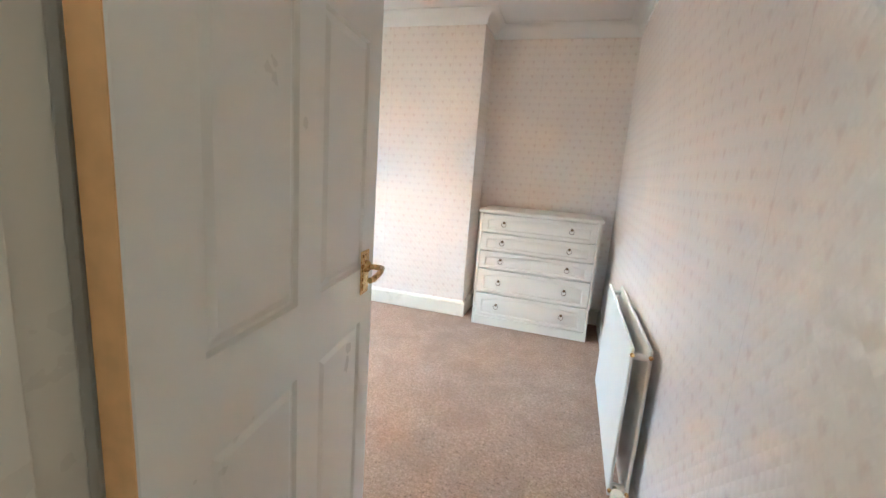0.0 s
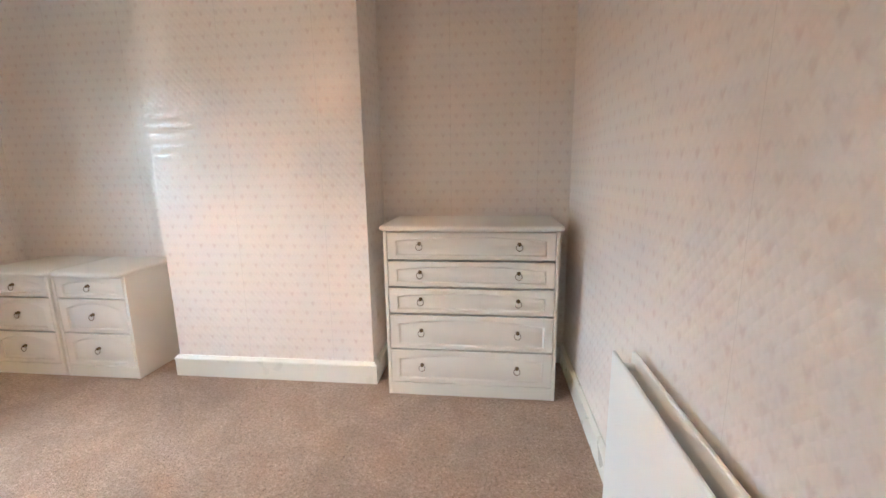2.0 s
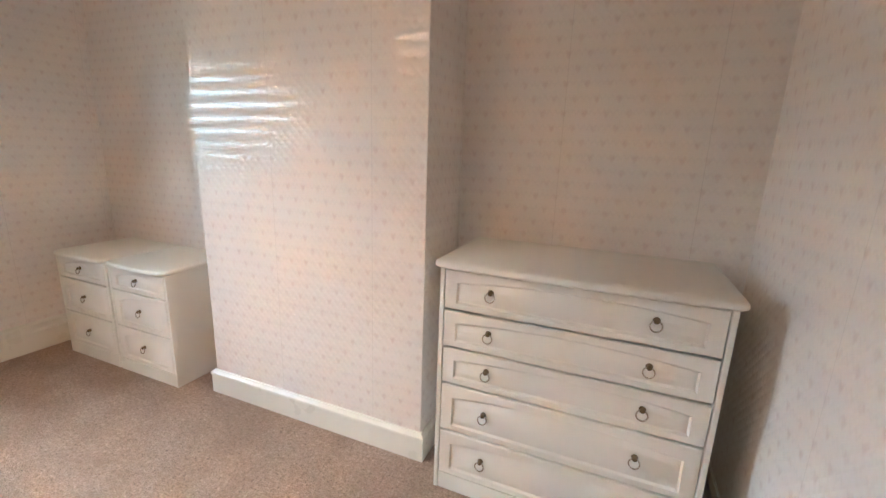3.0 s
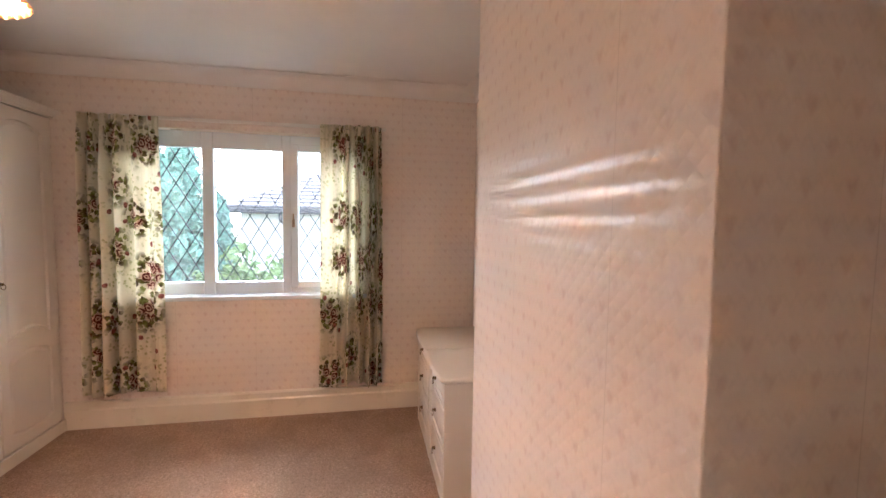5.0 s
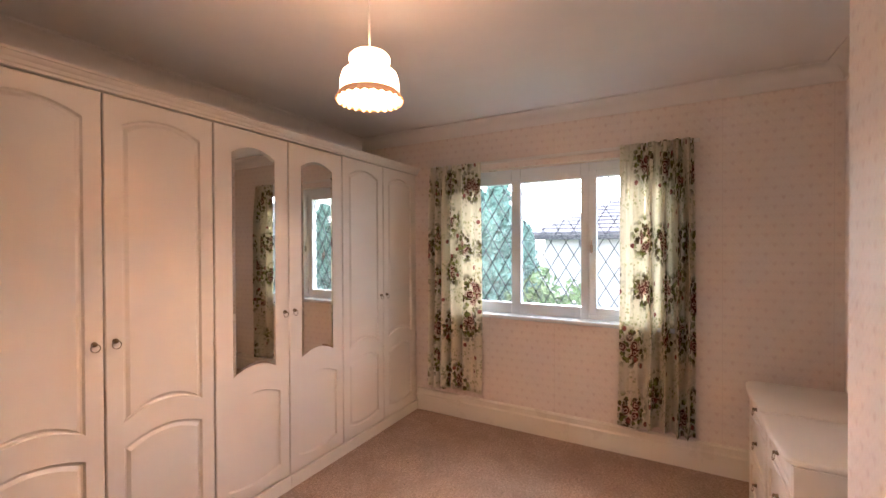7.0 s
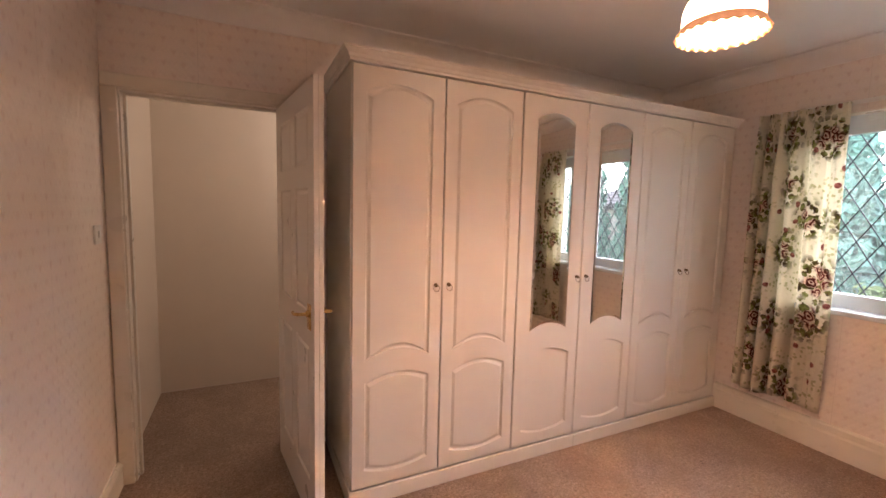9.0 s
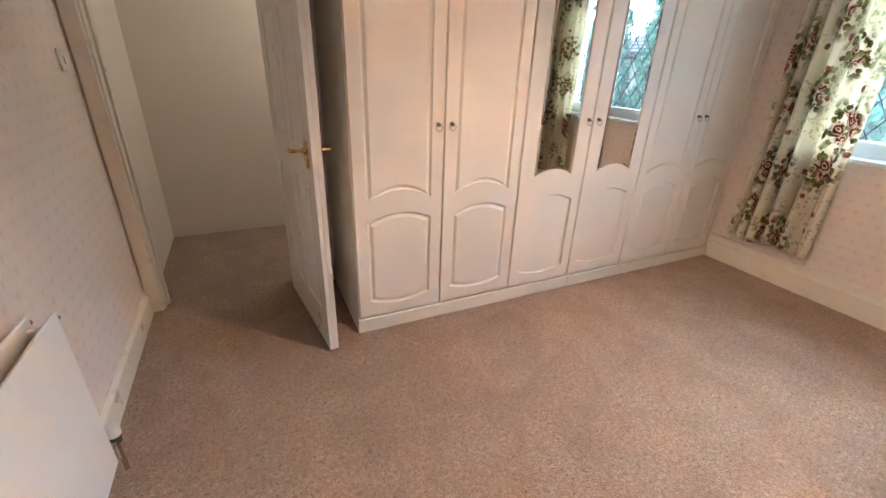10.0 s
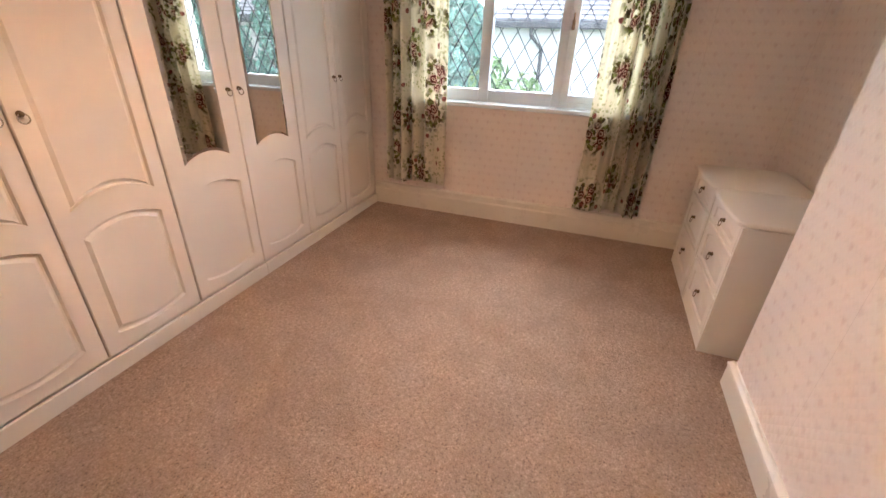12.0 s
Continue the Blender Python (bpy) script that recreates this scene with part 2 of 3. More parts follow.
def box(bm, x0, x1, y0, y1, z0, z1, bevel=0.0, seg=2):
    r = bmesh.ops.create_cube(bm, size=1)
    vs = r["verts"]
    for v in vs:
        v.co = Vector((x0 + (v.co.x + 0.5) * (x1 - x0), y0 + (v.co.y + 0.5) * (y1 - y0), z0 + (v.co.z + 0.5) * (z1 - z0)))
    if bevel:
        es = list({e for v in vs for e in v.link_edges})
        bmesh.ops.bevel(bm, geom=es, offset=bevel, segments=seg, affect="EDGES", profile=0.5)
    return bm


def boxed(*a, **k):
    return box(bmesh.new(), *a, **k)


def lathe(bm, profile, centre=(0, 0, 0), n=32, wave=None):
    """Turns (radius, height) points about the z axis; wave(k, angle) adds to radius and height."""
    rings = []
    for k, (r, z) in enumerate(profile):
        ring = []
        for i in range(n):
            a = 2 * math.pi * i / n
            dr, dz = wave(k, a) if wave else (0, 0)
            ring.append(bm.verts.new((centre[0] + (r + dr) * math.cos(a), centre[1] + (r + dr) * math.sin(a), centre[2] + z + dz)))
        rings.append(ring)
    for a, b in zip(rings, rings[1:]):
        for i in range(n):
            bm.faces.new((a[i], a[(i + 1) % n], b[(i + 1) % n], b[i]))
    return rings


def capped(bm, profile, centre=(0, 0, 0), n=16):
    rings = lathe(bm, profile, centre, n)
    bm.faces.new(rings[0]), bm.faces.new(rings[-1])
    return bm


def tube(bm, pts, r, n=8):
    pts = [Vector(p) for p in pts]
    rings = []
    for i, p in enumerate(pts):
        d = (pts[min(i + 1, len(pts) - 1)] - pts[max(i - 1, 0)]).normalized()
        u = d.orthogonal().normalized() if not rings else (u - d * u.dot(d)).normalized()
        w = d.cross(u)
        rings.append([bm.verts.new(p + (u * math.cos(2 * math.pi * k / n) + w * math.sin(2 * math.pi * k / n)) * r) for k in range(n)])
    for a, b in zip(rings, rings[1:]):
        for k in range(n):
            bm.faces.new((a[k], a[(k + 1) % n], b[(k + 1) % n], b[k]))
    bm.faces.new(rings[0]), bm.faces.new(rings[-1])
    return bm


def torus(bm, m, R, r, n=20, k=8):
    rings = [[bm.verts.new(m @ Vector(((R + r * math.cos(b)) * math.cos(a), (R + r * math.cos(b)) * math.sin(a), r * math.sin(b))))
              for b in (2 * math.pi * j / k for j in range(k))] for a in (2 * math.pi * i / n for i in range(n))]
    for i in range(n):
        a, b = rings[i], rings[(i + 1) % n]
        for j in range(k):
            bm.faces.new((a[j], a[(j + 1) % k], b[(j + 1) % k], b[j]))
    return bm


def prism(bm, outline, axis, a, b):
    """Extrudes an outline of (u, v) pairs along an axis from a to b."""
    def at(u, v, w):
        return (w, u, v) if axis == "x" else (u, w, v) if axis == "y" else (u, v, w)
    lo = [bm.verts.new(at(u, v, a)) for u, v in outline]
    hi = [bm.verts.new(at(u, v, b)) for u, v in outline]
    n = len(outline)
    for i in range(n):
        bm.faces.new((lo[i], lo[(i + 1) % n], hi[(i + 1) % n], hi[i]))
    bm.faces.new(lo[::-1]), bm.faces.new(hi)
    return bm


def sweep(bm, profile, path, closed=False):
    """Runs a profile of (out, up) pairs along a plan path, mitred; out points to the path's left."""
    P = [Vector(p) for p in path]
    rings = []
    for i, p in enumerate(P):
        a = (p - P[i - 1]).normalized() if i or closed else None
        b = (P[(i + 1) % len(P)] - p).normalized() if i < len(P) - 1 or closed else None
        a, b = a or b, b or a
        na, nb = Vector((-a.y, a.x)), Vector((-b.y, b.x))
        mit = (na + nb) / max(0.3, 1 + na.dot(nb))
        rings.append([bm.verts.new((p.x + mit.x * o, p.y + mit.y * o, z)) for o, z in profile])
    n = len(profile)
    for i in range(len(P) if closed else len(P) - 1):
        r, s = rings[i], rings[(i + 1) % len(P)]
        for k in range(n):
            bm.faces.new((r[k], r[(k + 1) % n], s[(k + 1) % n], s[k]))
    if not closed:
        bm.faces.new(rings[0]), bm.faces.new(rings[-1])
    return bm


def loop(x0, x1, z0, z1, top=0.0, bottom=0.0, n=14, m=6):
    """Outline with an arched top and bottom, the same number of points for every size."""
    def arch(s):
        return 1 - (2 * s - 1) ** 2
    out = [(x0 + (x1 - x0) * i / n, z0 + bottom * arch(i / n)) for i in range(n)]
    out += [(x1, z0 + (z1 - z0) * i / m) for i in range(m)]
    out += [(x1 - (x1 - x0) * i / n, z1 + top * arch(i / n)) for i in range(n)]
    out += [(x0, z1 - (z1 - z0) * i / m) for i in range(m)]
    return out


def panel_front(bm, x0, x1, z0, z1, thick, rows, edge=0.004, groove=0.012, field=True):
    """A moulded front that faces -y at y = 0. rows: (low, high, cells), each cell (x0, x1, z0, z1, top, bottom) a routed panel."""
    def ring(pts, y):
        return [bm.verts.new((x, y, z)) for x, z in pts]

    def join(a, b):
        for i in range(len(a)):
            bm.faces.new((a[i], a[(i + 1) % len(a)], b[(i + 1) % len(b)], b[i]))
    for low, high, cells in rows:
        for k, (px0, px1, pz0, pz1, top, bottom) in enumerate(cells):
            cx0 = x0 + edge if k == 0 else (cells[k - 1][1] + px0) / 2
            cx1 = x1 - edge if k == len(cells) - 1 else (px1 + cells[k + 1][0]) / 2
            ca, cb = (low + edge if low == z0 else low), (high - edge if high == z1 else high)
            r0 = ring(loop(cx0, cx1, ca, cb), 0)
            steps = [(0.0, 0.0), (0.006, groove), (0.013, groove)] + ([(0.026, groove * 0.25)] if field else [])
            for inset, deep in steps:
                r1 = ring(loop(px0 + inset, px1 - inset, pz0 + inset, pz1 - inset, top, bottom), deep)
                join(r0, r1)
                r0 = r1
            bm.faces.new(r0)
    # rim and back
    f = [bm.verts.new((x, 0, z)) for x, z in ((x0 + edge, z0 + edge), (x1 - edge, z0 + edge), (x1 - edge, z1 - edge), (x0 + edge, z1 - edge))]
    g = [bm.verts.new((x, edge, z)) for x, z in ((x0, z0), (x1, z0), (x1, z1), (x0, z1))]
    h = [bm.verts.new((x, thick, z)) for x, z in ((x0, z0), (x1, z0), (x1, z1), (x0, z1))]
    join(f, g), join(g, h)
    bm.faces.new(h)
    bmesh.ops.remove_doubles(bm, verts=bm.verts, dist=0.0002)
    return bm


def ring_pull(parent, x, y, z, size=0.016):
    """A drop-ring handle on a small rosette, on a front that faces -y."""
    h = part("handle", capped(bmesh.new(), [(0.004, 0.0), (0.010, 0.0), (0.011, 0.003), (0.007, 0.007), (0.009, 0.014), (0.006, 0.019), (0.001, 0.02)], n=14), DARK_KNOB, parent, "ring pull of aged chrome")
    h.data.transform(pose(x, y, z, 90))
    smooth(h, 60)
    r = part("ring", torus(bmesh.new(), pose(x, y - 0.016, z - size + 0.002, 80), size, 0.0024), CHROME, h)
    smooth(r, 80)


# ---- room ----
XR, XW, YB, YF, HC = 0.01, -3.85, 3.5, 0.0, 2.48          # side wall, window wall, alcove back, door wall, ceiling
BX0, BX1, BY = -2.405, -1.152, 3.122                       # chimney breast
DX0, DX1, DZ = -0.827, -0.067, 1.985                         # doorway
WY0, WY1, WZ0, WZ1 = 0.95, 2.67, 0.905, 2.08               # window opening
T = 0.12
structure("floor", boxed(XW - 0.3, XR + 0.15, -1.3, YB + 0.15, -0.2, 0), CARPET, "beige-pink cut-pile carpet laid wall to wall")
structure("ceiling", boxed(XW - 0.3, XR + 0.15, -1.3, YB + 0.15, HC, HC + 0.15), CEILING, "off-white painted plaster ceiling")
structure("wall_side", boxed(XR, XR + 0.15, -T, YB + 0.15, 0, HC), WALLPAPER, "cream wallpaper with small pink heart marks")
structure("wall_alcoves", boxed(XW, XR, YB, YB + 0.15, 0, HC), WALLPAPER, "cream wallpaper with small pink heart marks")
structure("chimney_breast", boxed(BX0, BX1, BY, YB, 0, HC, bevel=0.004), WALLPAPER, "papered chimney breast with embossed satin sheen")
bm = bmesh.new()
box(bm, XW, DX0 - 0.02, -T, 0, 0, HC), box(bm, DX1 + 0.02, XR, -T, 0, 0, HC), box(bm, DX0 - 0.02, DX1 + 0.02, -T, 0, DZ + 0.02, HC)
structure("wall_door", bm, WALLPAPER, "papered wall with the doorway")
bm = bmesh.new()
for a in ((-1.3, WY0, 0, HC), (WY1, YB + 0.15, 0, HC), (WY0, WY1, 0, WZ0 - 0.03), (WY0, WY1, WZ1, HC)):
    box(bm, XW - 0.28, XW, *a)
structure("wall_window", bm, WALLPAPER, "papered wall around the window")
for a in ((XR, XR + 0.15, -1.3, -T - 0.001), (XW, XR, -1.3, -1.15), (-2.2, -2.1, -1.15, -T)):
    structure("wall_hall", boxed(*a, 0, HC), HALL_PAINT, "plain cream hall wall")

# coving and skirting follow the walls round the chimney breast
plan = [(XR, YF), (XR, YB), (BX1, YB), (BX1, BY), (BX0, BY), (BX0, YB), (XW, YB), (XW, YF)]
cove = [(0.0, HC - 0.101), (0.012, HC - 0.101), (0.014, HC - 0.09)] + [(0.09 - 0.076 * math.cos(a), HC - 0.085 + 0.072 * math.sin(a)) for a in (0.3, 0.6, 0.9, 1.2, 1.5)] + [(0.1, HC - 0.01), (0.1, HC - 0.0005), (0.0, HC - 0.0005)]
cv = structure("coving", sweep(bmesh.new(), cove, plan, True), CEILING, "concave plaster coving")
smooth(cv, 30)


def skirt(h, t=0.02):
    return [(0.0, 0.0), (t, 0.0), (t, h - 0.03), (t + 0.004, h - 0.026), (t + 0.002, h - 0.016), (t - 0.008, h - 0.006), (t - 0.012, h), (0.0, h)]


for path in ([(XR, 0.003), (XR, YB)], [(XR, YB), (BX1, YB), (BX1, BY), (BX0, BY), (BX0, YB), (XW, YB)], [(-1.04, 0), (DX0 - 0.085, 0)][::-1]):
    structure("baseboard", sweep(bmesh.new(), skirt(0.134), path), GLOSS, "cream gloss skirting board with moulded top")

tall = [(0.0, 0.0), (0.027, 0.0), (0.027, 0.128), (0.022, 0.136), (0.019, 0.140), (0.019, 0.172), (0.021, 0.176), (0.012, 0.186), (0.0, 0.188)]
structure("baseboard", sweep(bmesh.new(), tall, [(XW, YB), (XW, 0.64)]), GLOSS, "tall two-step cream skirting below the window")

# door lining, architrave, leaf
for a in ((DX0 - 0.02, DX0, 0, DZ), (DX1, DX1 + 0.02, 0, DZ), (DX0 - 0.02, DX1 + 0.02, DZ, DZ + 0.02)):
    structure("door_lining", boxed(a[0], a[1], -T - 0.002, 0.002, a[2], a[3], 0.002), GLOSS, "cream painted door lining")
for a in ((DX0, DX0 + 0.012, 0, DZ - 0.012), (DX1 - 0.012, DX1, 0, DZ), (DX0, DX1 - 0.012, DZ - 0.012, DZ)):
    structure("door_stop", boxed(a[0], a[1], -0.085, -0.05, a[2], a[3], 0.002), GLOSS, "cream painted door stop")
for y0, y1 in ((0.002, 0.022), (-T - 0.022, -T - 0.002)):
    bm = bmesh.new()
    box(bm, DX0 - 0.085, DX0 - 0.008, y0, y1, 0, DZ + 0.008, 0.005), box(bm, DX1 + 0.008, XR - 0.003, y0, y1, 0, DZ + 0.008, 0.005)
    box(bm, DX0 - 0.085, XR - 0.003, y0, y1, DZ + 0.008, DZ + 0.072, 0.005)
    structure("trim", bm, GLOSS, "cream gloss architrave round the doorway")

LEAF_W, LEAF_T = 0.74, 0.044
door = thing("door_1", pose(DX0 + 0.022, 0.004, 0.008, 0, 0, 97.2), "open white six-panel door with brass lever handles", "door")
door["kind"] = "structure"
cols = ((0.105, 0.335), (0.425, 0.655))
rows = [(0.0, 0.905, [(a, b, 0.2, 0.83, 0, 0) for a, b in cols]), (0.905, 1.57, [(a, b, 0.975, 1.52, 0, 0) for a, b in cols]), (1.57, 1.968, [(a, b, 1.62, 1.86, 0, 0) for a, b in cols])]
for y, turn in ((-LEAF_T, 0), (0, 180)):
    bm = panel_front(bmesh.new(), 0, LEAF_W, 0, 1.968, LEAF_T / 2 - 0.0005, rows, 0.002, 0.007)
    bmesh.ops.transform(bm, matrix=pose(0, -LEAF_T, 0) if not turn else pose(LEAF_W, 0, 0, 0, 0, 180), verts=bm.verts)
    part("leaf_face", bm, DOOR_PAINT, door)
part("leaf_edge", boxed(-0.002, 0.0, -LEAF_T + 0.002, -0.002, 0.002, 1.966), PINE, door, "bare pine hinge edge")
for side in (-1, 1):
    y0 = -LEAF_T if side < 0 else 0.0
    lo, hi = sorted((y0, y0 + side * 0.004))
    hx = LEAF_W - 0.07
    plate = part("handle_plate", boxed(hx - 0.026, hx + 0.026, lo, hi, 0.905, 1.02, 0.0015), BRASS, door, "brass backplate")
    lo, hi = sorted((y0 + side * 0.0035, y0 + side * 0.007))
    part("raised_panel", boxed(hx - 0.018, hx + 0.018, lo, hi, 0.915, 1.01, 0.0015), BRASS, plate)
    h = bmesh.new()
    tube(h, [(hx, y0, 0.978), (hx, y0 + side * 0.042, 0.978), (hx - 0.004, y0 + side * 0.051, 0.978), (hx - 0.03, y0 + side * 0.055, 0.974), (hx - 0.07, y0 + side * 0.052, 0.966), (hx - 0.094, y0 + side * 0.05, 0.968)], 0.0075, 10)
    smooth(part("lever", h, BRASS, plate, "curved brass lever"), 60)
    rose = part("lever_rose", capped(bmesh.new(), [(0.016, 0), (0.016, 0.006), (0.011, 0.012), (0.008, 0.013)], n=16), BRASS, plate)
    smooth(rose, 50).data.transform(Matrix.Translation((hx, y0 + side * 0.005, 0.978)) @ pose(0, 0, 0, 90 if side < 0 else -90))
for z in (0.22, 1.72):
    part("hinge", boxed(-0.006, 0.004, -0.001, 0.007, z, z + 0.1, 0.002), BRASS, door, "dark brass butt hinge")

sw = thing("light_switch", pose(XR, 0.16, 1.30), "white plastic light switch on the papered wall", "light switch")
part("faceplate", boxed(-0.009, 0, -0.043, 0.043, -0.043, 0.043, 0.003), PLASTIC, sw)
part("rocker", boxed(-0.014, -0.008, -0.008, 0.008, -0.016, 0.016, 0.002), PLASTIC, sw)

# ---- window ----
win = thing("window_1", pose(XW - 0.08, 0, 0), "white three-light window with diamond leaded glass", "window")
win["kind"] = "structure"
LIGHTS = ((WY0 + 0.07, 1.497, 0.0), (1.573, 2.044, 0.0), (2.157, WY1 - 0.115, 0.055))
PZ0, PZ1 = 0.992, 1.962
bm = bmesh.new()
for y0, y1 in ((WY0, LIGHTS[0][0]), (LIGHTS[0][1], LIGHTS[1][0]), (LIGHTS[1][1], LIGHTS[2][0] - 0.055), (LIGHTS[2][1] + 0.055, WY1)):
    box(bm, -0.065, 0.0, y0, y1, WZ0, WZ1, 0.004)
for z0, z1 in ((WZ0, PZ0 - 0.0), (PZ1, WZ1)):
    for a, b, s in LIGHTS:
        k = 0.0 if not s else 0.05
        box(bm, -0.064, -0.001, a - s + 0.001, b + s - 0.001, z0 if z0 == WZ0 else z0 + k, z1 - (k if z0 == WZ0 else 0), 0.004)
part("window_frame", bm, UPVC, win)
a, b, s = LIGHTS[2]
bm = bmesh.new()
for q in ((a - s, a, PZ0 - 0.05, PZ1 + 0.05), (b, b + s, PZ0 - 0.05, PZ1 + 0.05), (a, b, PZ0 - 0.05, PZ0), (a, b, PZ1, PZ1 + 0.05)):
    box(bm, -0.06, 0.014, *q, 0.005)
sash = part("sash", bm, UPVC, win, "white opening casement")
bm = box(bmesh.new(), 0.014, 0.024, a - 0.042, a - 0.022, 1.40, 1.46, 0.002)
box(bm, 0.022, 0.030, a - 0.037, a - 0.027, 1.435, 1.50, 0.003)
part("window_handle", bm, CHROME, sash, "small metal casement handle")
for i, (a, b, s) in enumerate(LIGHTS):
    g = part("pane", boxed(-0.036, -0.030, a - 0.002, b + 0.002, PZ0 - 0.002, PZ1 + 0.002), GLASS, win)
    g.visible_shadow = False
    # diamond leading on both slants
    bm = bmesh.new()
    dw, dh = 0.118, 0.196
    slope = dh / dw
    for sgn in (1, -1):
        k = -30
        while k < 40:
            k += 1
            c = k * dh + (0.03, 0.098, 0.05)[i]
            pts = []
            for y in (a, b):
                z = PZ0 + c + sgn * slope * (y - a)
                pts.append((y, z))
            (ya, za), (yb, zb) = pts
            lo, hi = PZ0, PZ1
            t0, t1 = sorted(((lo - za) / (zb - za), (hi - za) / (zb - za)))
            t0, t1 = max(0, t0), min(1, t1)
            if t1 - t0 < 0.02:
                continue
            p, q = Vector((0, ya + (yb - ya) * t0, za + (zb - za) * t0)), Vector((0, ya + (yb - ya) * t1, za + (zb - za) * t1))
            d = (q - p).normalized()
            w = Vector((0, -d.z, d.y)) * 0.0026
            v = [bm.verts.new(Vector((x, 0, 0)) + e) for x in (-0.0366, -0.0294) for e in (p - w, q - w, q + w, p + w)]
            for f in ((0, 1, 2, 3), (7, 6, 5, 4), (0, 4, 5, 1), (1, 5, 6, 2), (2, 6, 7, 3), (3, 7, 4, 0)):
                bm.faces.new([v[j] for j in f])
    part("leading", bm, LEAD, g, "dark diamond lead strips")
part("window_sill", boxed(-0.002, 0.115, WY0 - 0.04, WY1 + 0.04, WZ0 - 0.032, WZ0, 0.008, seg=3), UPVC, win, "white window board")
part("outer_sill", boxed(-0.24, -0.066, WY0, WY1, WZ0 - 0.03, WZ0 - 0.005, 0.004), UPVC, win)
bm = bmesh.new()
box(bm, -0.001, 0.079, WY0 - 0.001, WY0 + 0.006, WZ0, WZ1), box(bm, -0.001, 0.079, WY1 - 0.006, WY1 + 0.001, WZ0, WZ1), box(bm, -0.001, 0.079, WY0 + 0.006, WY1 - 0.006, WZ1 - 0.006, WZ1)
part("reveal", bm, GLOSS, win)

# ---- curtains ----
track = thing("curtain_track", pose(XW, 0, 2.13), "slim white plastic curtain track above the window", "curtain track")
part("rail", boxed(0.022, 0.036, 0.80, 2.80, -0.012, 0.012, 0.003), PLASTIC, track)
for y in (0.9, 1.5, 2.1, 2.7):
    part("bracket", boxed(0.0, 0.022, y - 0.008, y + 0.008, -0.01, 0.014, 0.002), PLASTIC, track)


def curtain(y0, y1, top, low, folds, seed, inner, label):
    """Gathered into tight folds at its outer side and hanging flatter at its inner side (u = inner)."""
    rnd = random.Random(seed)
    c = thing("curtain", pose(XW + 0.078, (y0 + y1) / 2, 0), label, "curtain", "curtains at the window")
    ph = [rnd.uniform(0, 6.28) for _ in range(6)]
    w = y1 - y0
    bm = bmesh.new()
    uv = bm.loops.layers.uv.new("cloth")
    nu, nv = 150, 44
    grid = []
    for j in range(nv + 1):
        s = j / nv
        row = []
        for i in range(nu + 1):
            u = i / nu
            q = u if inner == 0 else 1 - u
            calm = min(1.0, max(0.0, (q - 0.22) / 0.25))
            loose = min(1.0, s * 5)
            warp = 0.30 * q + 0.70 * (q * 0.35 + 0.65 * q * q) + 0.014 * math.sin(9.4 * u + ph[0] + s * 0.8) * loose
            f = math.sin(6.28 * folds * warp + ph[1])
            f = math.copysign(abs(f) ** 0.8, f)
            deep = 0.020 + 0.036 * calm
            fine = math.sin(6.28 * folds * 3.5 * u + ph[2])
            x = deep * f * (0.45 + 0.55 * loose) + 0.006 * fine * (1 - 0.7 * loose) + 0.008 * math.sin(6.28 * u * 2.3 + ph[3] + s * 3) * s
            y = (u - 0.5) * w * (1 + 0.05 * s) + 0.008 * math.sin(s * 4 + ph[4]) * s + 0.010 * math.cos(6.28 * folds * warp + ph[1]) * loose * calm
            z = top + (low - top) * s + (0.012 * math.sin(6.28 * u * 1.4 + ph[5]) + 0.006 * f) * s
            row.append(bm.verts.new((x, y, z)))
        grid.append(row)
    run = [0.0]
    for a, b in zip(grid[nv // 2], grid[nv // 2][1:]):
        run.append(run[-1] + (b.co - a.co).length)
    for j in range(nv):
        for i in range(nu):
            face = bm.faces.new((grid[j][i], grid[j][i + 1], grid[j + 1][i + 1], grid[j + 1][i]))
            for lp, k, h in zip(face.loops, (i, i + 1, i + 1, i), (j, j, j + 1, j + 1)):
                lp[uv].uv = (run[k] + seed, (low - top) * h / nv)
    cloth = smooth(part("cloth", bm, CURTAIN, c), 80)
    cloth.modifiers.new("thick", "SOLIDIFY").thickness = 0.0025
    for k in range(9):
        y = (k / 8 - 0.5) * w * 0.94
        part("hook", boxed(-0.022, -0.006, y - 0.004, y + 0.004, top - 0.03, top + 0.005, 0.002), PLASTIC, c)
    return c


curtain(0.816, 1.295, 2.128, 0.262, 5.5, 4, 1, "cream cotton curtain printed with red roses, drawn towards the wardrobes")
curtain(2.335, 2.765, 2.138, 0.225, 5.5, 9, 0, "cream cotton curtain printed with red roses, drawn towards the alcove")

# ---- pendant lamp ----
lamp = thing("pendant_lamp", pose(*LAMP, HC), "lit pendant with a frilled white opal glass shade", "pendant lamp")
smooth(part("ceiling_rose", capped(bmesh.new(), [(0.045, 0), (0.045, -0.012), (0.03, -0.024), (0.006, -0.03)], n=24), PLASTIC, lamp), 40)
part("cord", tube(bmesh.new(), [(0, 0, -0.02), (0.002, 0, -0.18), (0, 0, -0.352)], 0.0035), PLASTIC, lamp)
smooth(part("bulb_holder", capped(bmesh.new(), [(0.010, -0.338), (0.017, -0.346), (0.017, -0.375), (0.013, -0.385)], n=16), PLASTIC, lamp), 40)
prof = [(0.040, -0.247), (0.050, -0.248), (0.068, -0.256), (0.079, -0.270), (0.081, -0.288), (0.076, -0.304), (0.067, -0.316), (0.068, -0.323), (0.088, -0.332), (0.106, -0.350), (0.114, -0.382), (0.116, -0.415), (0.116, -0.445)]
shade = part("shade", bmesh.new(), OPAL, lamp, "white opal glass bell shade in two tiers")
